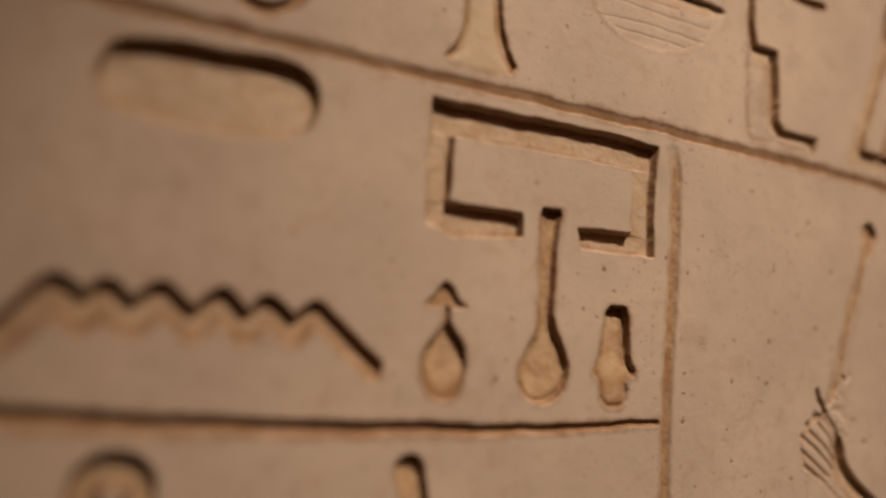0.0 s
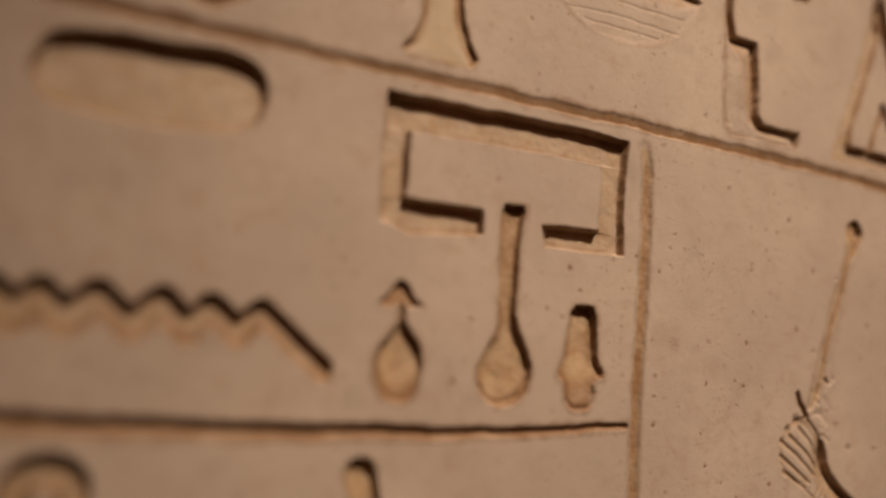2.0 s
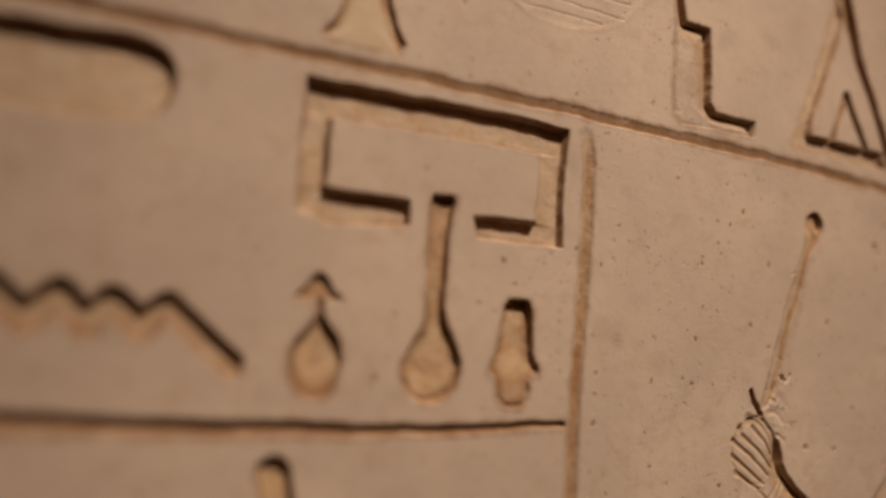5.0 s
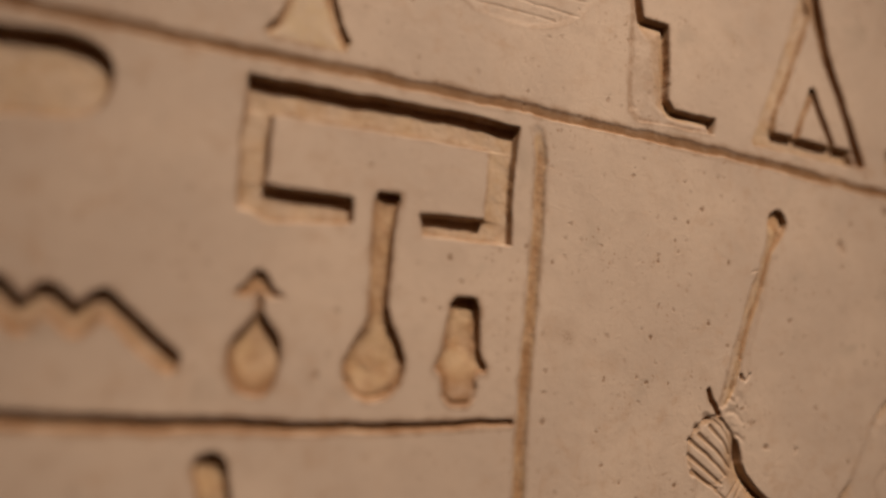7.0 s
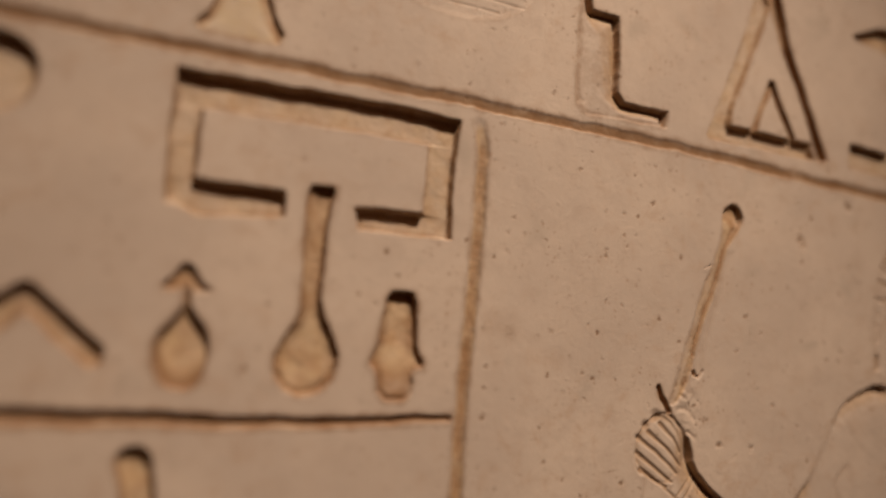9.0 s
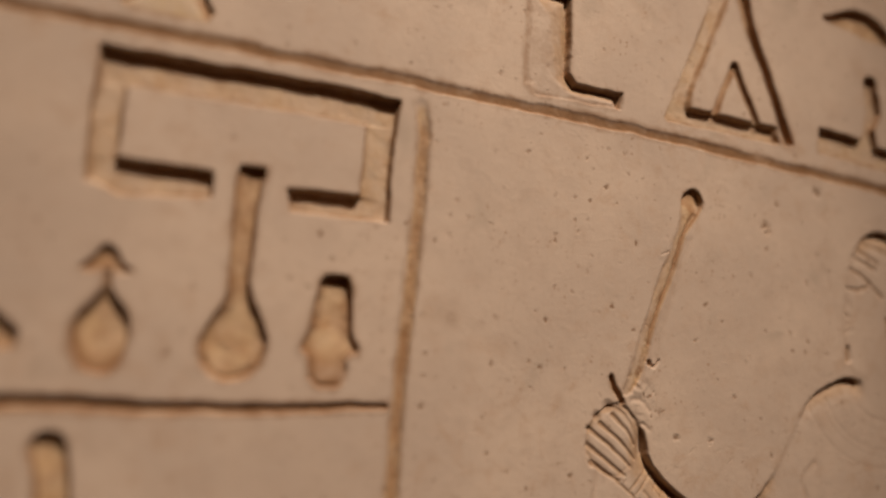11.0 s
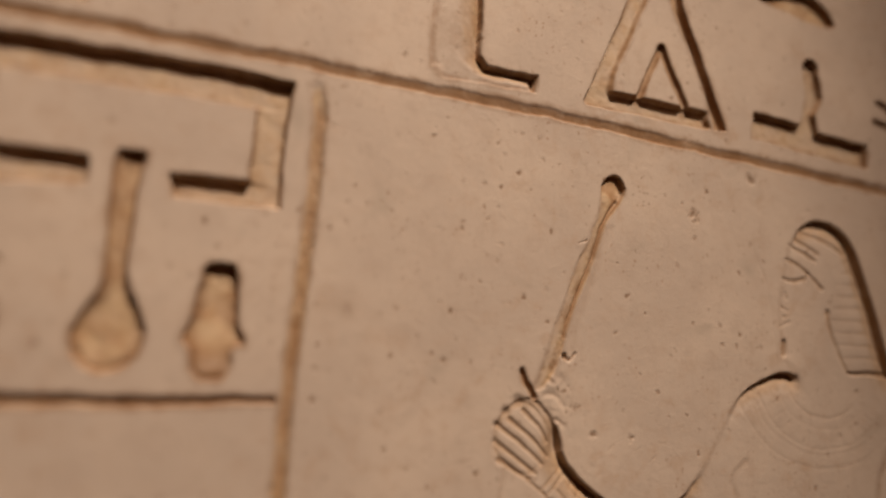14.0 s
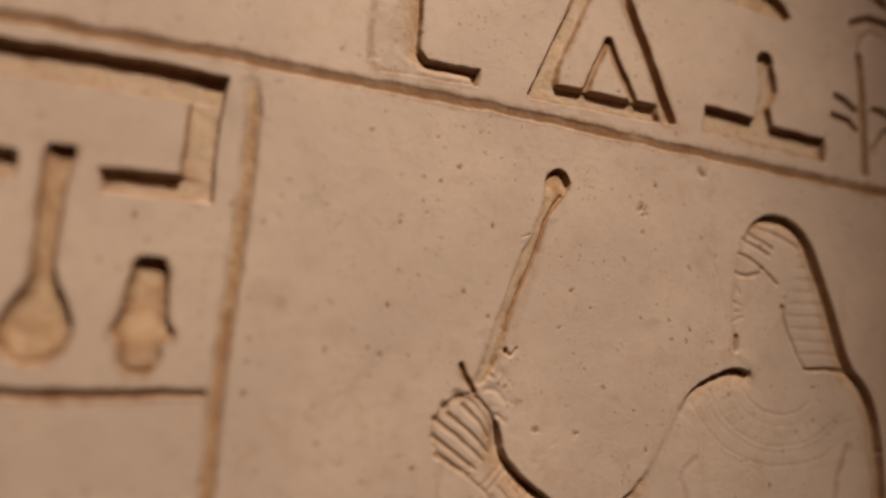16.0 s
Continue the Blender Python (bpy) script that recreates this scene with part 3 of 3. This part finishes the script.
carve("chisel_mark", "short pointed cut beside the baton", stroke([(65.2, 11.4), (66.4, 8.4), (69.2, 4.4)], 0.75, 0.9), 1.4, right=0.4, left=0.5)
carve("wig", "striped wig of fine level lines",
      area(rounded([(156.4, 58.6), (160, 63), (166, 65.4), (173, 64.8), (179.0, 60.2), (184.6, 48.4), (190.2, 35.8), (196.4, 20.4), (179.6, 19.4), (176.4, 24), (172.4, 31), (170.6, 38), (170.0, 46), (162, 53)], 1)),
      0.16, parent=FIGURE, up=0.8, right=0.8, left=0.8, down=0.8, margin=0.1, grime=0.0)
for n in range(10):
    y = 23.6 + 3.9 * n
    right = 194.6 - (y - 23) * 0.40 if y < 48 else 184.0 - (y - 48) * 0.55
    left = 176.6 - (y - 23) * 0.34 if y < 36 else 172.6 + 0.2 * (y - 36)
    groove(stroke([(left, y - 0.5), ((left + right) / 2, y + 0.1), (right, y + 0.3)], 0.30, 0.42), 0.15, 0.9)
for a, b, c in (((156.9, 59.7), (162.4, 57.1), (166.1, 55.7)), ((154.6, 57.2), (159.2, 55.8), (164.8, 53.4)), ((159, 61.8), (168, 60.5), (177, 57)), ((153.2, 52.3), (157.1, 51.9), (162.5, 48.9)),
                ((162.5, 48.9), (165.6, 46.8), (168.2, 44.6)), ((152.4, 46.4), (156.2, 45.6), (161.5, 47.2))):
    groove(stroke(rounded([a, b, c], 2, False), 0.32, 0.65), 0.40, 0.8)
# the edge of the wig beside the neck, and its hem
groove(stroke([(170.2, 37.0), (172.4, 29.6), (176.2, 22.6), (179.0, 18.8)], 0.75, 0.35), 0.36, 0.9)
groove(disc(170.2, 36.8, 0.9), 0.25, 0.9)
groove(stroke([(179.4, 18.5), (188, 18.9), (196.6, 18.7)], 0.35, 0.85), 0.85, 0.7)
# small worn marks in front of it
for a, b in (((153.6, 42.0), (154.0, 40.2)), ((151.8, 37.2), (154.4, 36.4)), ((151.8, 31.0), (155.4, 32.7)), ((152.6, 34.0), (154.0, 34.2))):
    groove(stroke([a, b], 0.35), 0.22, 0.7)
groove(stroke([(153.2, 26.0), (153.4, 22.6)], 1.0), 0.75, 1.0)
carve("collar", "broad collar of faint rings", area(rounded([(150, 13), (159, 15), (170, 10), (180, 14), (193, 14), (188, -4), (171, -13), (156, -8)], 2)), 0.12, parent=FIGURE, up=2, right=2, left=2,
      down=2, margin=0.0, grime=0.0)
for r, faint in ((11.2, 0.11), (14.6, 0.05), (20.6, 0.08), (22.4, 0.05), (26.6, 0.07)):
    arc = [(169.5 + 1.25 * r * math.cos(a), 15.0 + r * math.sin(a)) for a in np.linspace(radians(190), radians(325), 18)]
    groove(stroke(arc, 0.35), faint, 0.8)
for n in range(11):
    a = radians(205 + 12 * n)
    groove(stroke([(169.5 + 20 * math.cos(a), 15.0 + 16.4 * math.sin(a)), (169.5 + 24.5 * math.cos(a), 15.0 + 20 * math.sin(a))], 0.3), 0.06, 0.7)
groove(stroke([(140.0, -10.4), (136.6, -13.4), (135.4, -17), (137.4, -22), (138.5, -34)], 0.8), 0.16, 1.2)
groove(stroke([(196.4, -5), (192.8, -14), (191.4, -22), (190.6, -34)], 1.2), 0.25, 1.6)
# the fist: dark hollows over the knuckles, creases between the fingers, a bracelet
for x, y, r in ((64.6, 3.2, 1.5), (61.0, 0.5, 1.1), (58.6, -3.6, 0.7)):
    groove(disc(x, y, r), 0.5, 1.4)
for a, b, c in (((59.0, -7.8), (64.4, -11.3), (71.4, -15.7)), ((59.2, -3.4), (65.7, -7.7), (73.2, -13.4)), ((62.6, -1.6), (68.8, -6.1), (74.6, -11.2)), ((66.4, 0.7), (71.4, -3.0), (74.2, -7.2)),
                ((60.2, -12.4), (64.8, -15.0), (69.6, -17.2))):
    groove(stroke([a, b, c], 0.62, 0.30), 0.55, 0.8)
groove(stroke([(58.0, -8.0), (58.8, -11.4), (60.6, -13.4)], 0.3), 0.3, 0.7)
for a, b in (((75.4, -21.0), (80.4, -15.8)), ((73.6, -19.6), (79.0, -14.2)), ((80.9, -17.8), (85.2, -23.0)), ((83.2, -17.6), (81.9, -19.6)), ((85.6, -19.4), (84.2, -21.8)), ((88.6, -20.9), (86.8, -22.6)), ((78.4, -20.2), (82.4, -24.0)),
             ((76.6, -22.4), (80.0, -26.0))):
    groove(stroke([a, b], 0.28), 0.26, 0.6)
groove(stroke([(69.0, -17.6), (74, -20.8), (80, -28)], 0.4), 0.3, 0.6)
groove(stroke([(62.4, -15.0), (61.7, -19.0), (61.4, -25.0), (62.0, -36)], 0.6), 0.22, 1.0)

# the face of the stone: slow waves, pits, nicks and scratches
UU, VV = np.meshgrid(US, VS)
STAIN = np.zeros_like(UU)
FACE = 0.10 * cloud(UU, VV, 40.0, 301) + 0.05 * cloud(UU, VV, 12.0, 302) + 0.018 * cloud(UU, VV, 3.0, 303)


def pit(x, y, r, deep, seed, stretch=1.0, turn=0.0, dirt=0.8):
    """A small hollow with brown dirt in it."""
    i0, i1 = (int(np.clip((b - U0) / STEP, 0, NU - 1)) for b in (x - 3 * r, x + 3 * r))
    j0, j1 = (int(np.clip((b - V0) / STEP, 0, NV - 1)) for b in (y - 3 * r, y + 3 * r))
    if i1 - i0 < 2 or j1 - j0 < 2:
        return
    u, v = UU[j0:j1 + 1, i0:i1 + 1] - x, VV[j0:j1 + 1, i0:i1 + 1] - y
    a, b = u * math.cos(turn) + v * math.sin(turn), -u * math.sin(turn) + v * math.cos(turn)
    d = np.hypot(a / stretch, b) / r + 0.6 * cloud(u + 50 * seed, v, 0.8 * r, 400)
    FACE[j0:j1 + 1, i0:i1 + 1] += deep * np.clip(1.25 - d, 0, 1)
    spot_of = STAIN[j0:j1 + 1, i0:i1 + 1]
    np.maximum(spot_of, dirt * np.clip(1.35 - 1.1 * d, 0, 1), out=spot_of)


for n in range(240):
    x, y = rng.uniform(U0, U1), rng.uniform(V0, V1)
    if rng.random() > 0.25 + 0.75 * float(cloud(np.array([x]), np.array([y]), 30.0, 55)[0] > 0.1) * (0.5 if x < 0 else 1.0):
        continue
    r = 0.28 + 0.4 * rng.random() ** 3
    pit(x, y, r, 0.04 + 0.08 * rng.random() ** 2, n, rng.uniform(1, 1.8), rng.uniform(0, 3.1), rng.uniform(0.1, 0.5))
for n, (x, y) in enumerate(((37.8, 78.0), (53.1, 73.4), (60.0, 65.7), (64.0, 61.8), (71.3, 50.6), (51.8, 51.6), (44.6, 48.2), (64.0, 31.5), (71.5, 25.2), (93.5, 24.1), (102.9, 30.6), (43.2, 25.6),
                            (28.2, 12.5), (39.1, 13.8), (42.5, 12.5), (50.0, 12.8), (53.7, -16.1), (9.4, 0.4), (9.2, 43.5), (122.7, 70.0), (132.9, 65.4), (123.0, -8.6), (136.3, 27.1), (26.5, -1.9),
                            (0.6, 47.1), (34.8, -15.6), (28.4, -11.1), (-21.1, 41.4), (-83.8, 36.2), (-53.3, 9.3), (-85.2, 8.4), (55, 61), (96.6, 35.1))):
    pit(x, y, 0.45 + 0.35 * ((n * 7) % 5) / 4, 0.08 + 0.06 * ((n * 3) % 4) / 3, 900 + n, 1.3, 0.4 * n)
for n, (x, y, r, deep, stretch, turn) in enumerate(((100.3, -5.2, 1.0, 0.45, 1.2, 0.4), (87.6, -4.7, 0.8, 0.4, 2.2, 0.1), (118.1, 62.2, 1.5, 0.55, 1.2, 0.5), (119.4, 60.6, 1.0, 0.45, 1.3, 2.0), (139.2, 76.0, 1.4, 0.45, 1.5, 2.8),
                                                    (94.0, -7.9, 0.35, 0.16, 9.0, 0.73), (107.6, -10.8, 0.35, 0.16, 11.0, 0.76), (103.0, -8.0, 0.3, 0.12, 8.0, 0.8))):
    pit(x, y, r, 0.6 * deep, 940 + n, stretch, turn, 0.65 if n < 5 else 0.2)
for n in range(46):
    x, y = rng.uniform(0, 220), rng.uniform(V0, V1)
    a, l = rng.uniform(0.2, 1.2), rng.uniform(1.0, 5.0)
    pit(x, y, 0.26, rng.uniform(0.03, 0.08), 950 + n, l / 0.52, a, 0.25)
# grey-brown smudges, and thin rusty veins that wander over the stone
for x, y, r, dirt in ((15.5, 24.7, 6.0, 0.42), (-129.2, 48.4, 4.5, 0.16), (-124.0, 6.5, 2.2, 0.3), (-87.0, 38.0, 3.0, 0.25), (-84.6, 8.2, 2.6, 0.5), (-54.0, 8.6, 1.8, 0.5), (-93, 33, 1.5, 0.3), (-60, 43, 3.0, 0.2),
                      (-112, -18, 3.0, 0.2), (8.5, 20.0, 3.0, 0.15)):
    d = np.hypot((UU - x) / 1.2, VV - y) / r + 0.45 * cloud(UU, VV, 1.4 * r / 2, 431)
    np.maximum(STAIN, dirt * np.clip(1.1 - d, 0, 1), out=STAIN)
for n in range(26):
    x, y, a = rng.uniform(8, 150), rng.uniform(-30, 130), rng.uniform(0.3, 2.6)
    trail = [(x, y)]
    for _ in range(6):
        a += rng.normal(0, 0.5)
        trail.append((trail[-1][0] + 1.6 * math.cos(a), trail[-1][1] - 1.6 * math.sin(a)))
    vein = stroke(trail, 0.10, 0.25)(UU, VV) + 0.3 * cloud(UU, VV, 1.0, 440 + n)
    np.maximum(STAIN, rng.uniform(0.2, 0.48) * np.clip(0.5 - vein / 0.5, 0, 1), out=STAIN)
# an old chip across the upper line, and the battered stone beside the fist
DEPTH *= 1 - 0.6 * np.exp(-((UU - 114.5) / 2.6) ** 2 - ((VV - 83.4) / 2.4) ** 2)
for n in range(10):
    pit(rng.normal(78.0, 2.2), rng.normal(6.5, 4.5), rng.uniform(0.3, 0.6), rng.uniform(0.05, 0.12), 1100 + n, rng.uniform(1, 2), rng.uniform(0, 3.1))
for n in range(5):
    pit(rng.normal(118.3, 1.2), rng.normal(61.6, 1.2), rng.uniform(0.3, 0.5), rng.uniform(0.06, 0.14), 1200 + n, 1.5, rng.uniform(0, 3.1))
for n in range(22):
    pit(rng.normal(99.5, 3.2), rng.normal(66.5, 3.4), rng.uniform(0.26, 0.4), 0.04, 1300 + n, rng.uniform(1, 1.6), rng.uniform(0, 3.1), rng.uniform(0.35, 0.75))
# broken stone between the baton's foot and the fist: ragged flakes and open cracks
BROKEN = np.clip(1.3 - np.hypot((UU - 75.6 - 0.12 * (4 - VV)) / 4.2, (VV - 3.6) / 9.5) - 0.25 * cloud(UU, VV, 3.0, 411), 0, 0.6) / 0.6
FLAKES = 0.16 * cloud(UU + 0.5 * VV, VV, 4.2, 412) + 0.10 * cloud(UU, VV, 1.9, 413) + 0.06 * cloud(UU, VV, 0.9, 414)
FACE += BROKEN * (np.maximum(FLAKES, -0.12) + 0.10)
for ends in (((69.4, 4.0), (71.6, 2.4), (73.4, 0.4), (76.4, -1.6)), ((72.6, 5.4), (75.0, 5.8), (76.6, 4.6), (78.6, 2.6)), ((76.4, -1.2), (79.0, -2.8)), ((73.8, 9.2), (75.2, 8.8))):
    groove(stroke(ends, 0.5, 0.3), 0.26, 1.1)
# a faint ruled guide line beside the figure
DEPTH += 0.07 * np.clip(0.5 - stroke([(140.0, 55.5), (145.8, 44.3), (148.6, 33.3), (150.6, 20.0)], 0.25)(UU, VV) / 0.5, 0, 1)
TOTAL = DEPTH + FACE

# normals of the whole face, so that neighbouring pieces shade as one surface
DV, DU = np.gradient(TOTAL, STEP)
NORMAL = np.stack([DU, -np.ones_like(DU), DV], -1)
NORMAL /= np.linalg.norm(NORMAL, axis=-1, keepdims=True)
POINTS = np.stack([UU / 1000, TOTAL / 1000, Z0 + VV / 1000], -1).reshape(-1, 3)
CELLS = OWNER[:-1, :-1]
INDEX = np.arange(NV * NU).reshape(NV, NU)
QUADS = np.stack([INDEX[:-1, :-1], INDEX[:-1, 1:], INDEX[1:, 1:], INDEX[1:, :-1]], -1)


def sheet(name, which, mat):
    """The cells of the face that belong to one sign, as a mesh."""
    quads = QUADS[CELLS == which]
    used, inverse = np.unique(quads.ravel(), return_inverse=True)
    mesh = bpy.data.meshes.new(name)
    n = len(quads)
    mesh.vertices.add(len(used))
    mesh.vertices.foreach_set("co", POINTS[used].astype(np.float32).ravel())
    mesh.loops.add(4 * n)
    mesh.loops.foreach_set("vertex_index", inverse.astype(np.int32).ravel())
    mesh.polygons.add(n)
    mesh.polygons.foreach_set("loop_start", np.arange(0, 4 * n, 4, dtype=np.int32))
    mesh.polygons.foreach_set("use_smooth", np.ones(n, bool))
    mesh.update(calc_edges=True)
    for key, values in (("stain", STAIN), ("grime", GRIME_SHADE)):
        mesh.attributes.new(key, "FLOAT", "POINT").data.foreach_set("value", values.ravel()[used].astype(np.float32))
    mesh.normals_split_custom_set_from_vertices(NORMAL.reshape(-1, 3)[used])
    mesh.materials.append(mat)
    return mesh


wall_of_relief = tagged(new("stone_relief"), "warm beige limestone relief carved with sunk signs and a seated figure", "stone relief")


def part(name, mesh, parent, label=""):
    ob = new(name, mesh)
    ob.parent = parent
    return tagged(ob, label)


def box(bm, x0, x1, y0, y1, z0, z1):
    m = Matrix.LocRotScale(((x0 + x1) / 2, (y0 + y1) / 2, (z0 + z1) / 2), None, (x1 - x0, y1 - y0, z1 - z0))
    bmesh.ops.create_cube(bm, size=1, matrix=m)


part("stone_face", sheet("stone_face", 0, STONE), wall_of_relief, "smooth pitted limestone face between the signs")
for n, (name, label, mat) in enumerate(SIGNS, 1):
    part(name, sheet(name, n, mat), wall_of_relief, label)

# the plain blocks round the carved field, and the core behind it
bm = bmesh.new()
a, b, c, d = US[0] / 1000, US[-1] / 1000, Z0 + VS[0] / 1000, Z0 + VS[-1] / 1000
box(bm, -0.9, a, 0.0, 0.30, 0.0, 2.7)
box(bm, b, 0.9, 0.0, 0.30, 0.0, 2.7)
box(bm, a, b, 0.0, 0.30, 0.0, c)
box(bm, a, b, 0.0, 0.30, d, 2.7)
box(bm, a, b, 0.02, 0.30, c, d)
mesh = bpy.data.meshes.new("masonry")
bm.to_mesh(mesh)
bm.free()
mesh.materials.append(STONE)
part("masonry", mesh, wall_of_relief, "plain limestone blocks round the carved field")


# ---- the room that closes the place ----
def slab(name, label, extent, mat):
    bm = bmesh.new()
    box(bm, *extent)
    mesh = bpy.data.meshes.new(name)
    bm.to_mesh(mesh)
    bm.free()
    mesh.materials.append(mat)
    return tagged(new(name, mesh), label, name.split("_")[0], kind="structure")


slab("floor", "grey stone floor of the gallery", (-1.0, 1.0, -1.6, 0.30, -0.1, 0.0), FLOORING)
slab("ceiling", "plain sandy plaster ceiling", (-1.0, 1.0, -1.6, 0.30, 2.7, 2.8), PLASTER)
slab("wall_south", "plain sandy plaster wall", (-0.9, 0.9, -1.6, -1.5, 0.0, 2.7), PLASTER)
slab("wall_west", "plain sandy plaster wall", (-1.0, -0.9, -1.6, 0.30, 0.0, 2.7), PLASTER)
slab("wall_east", "plain sandy plaster wall", (0.9, 1.0, -1.6, 0.30, 0.0, 2.7), PLASTER)
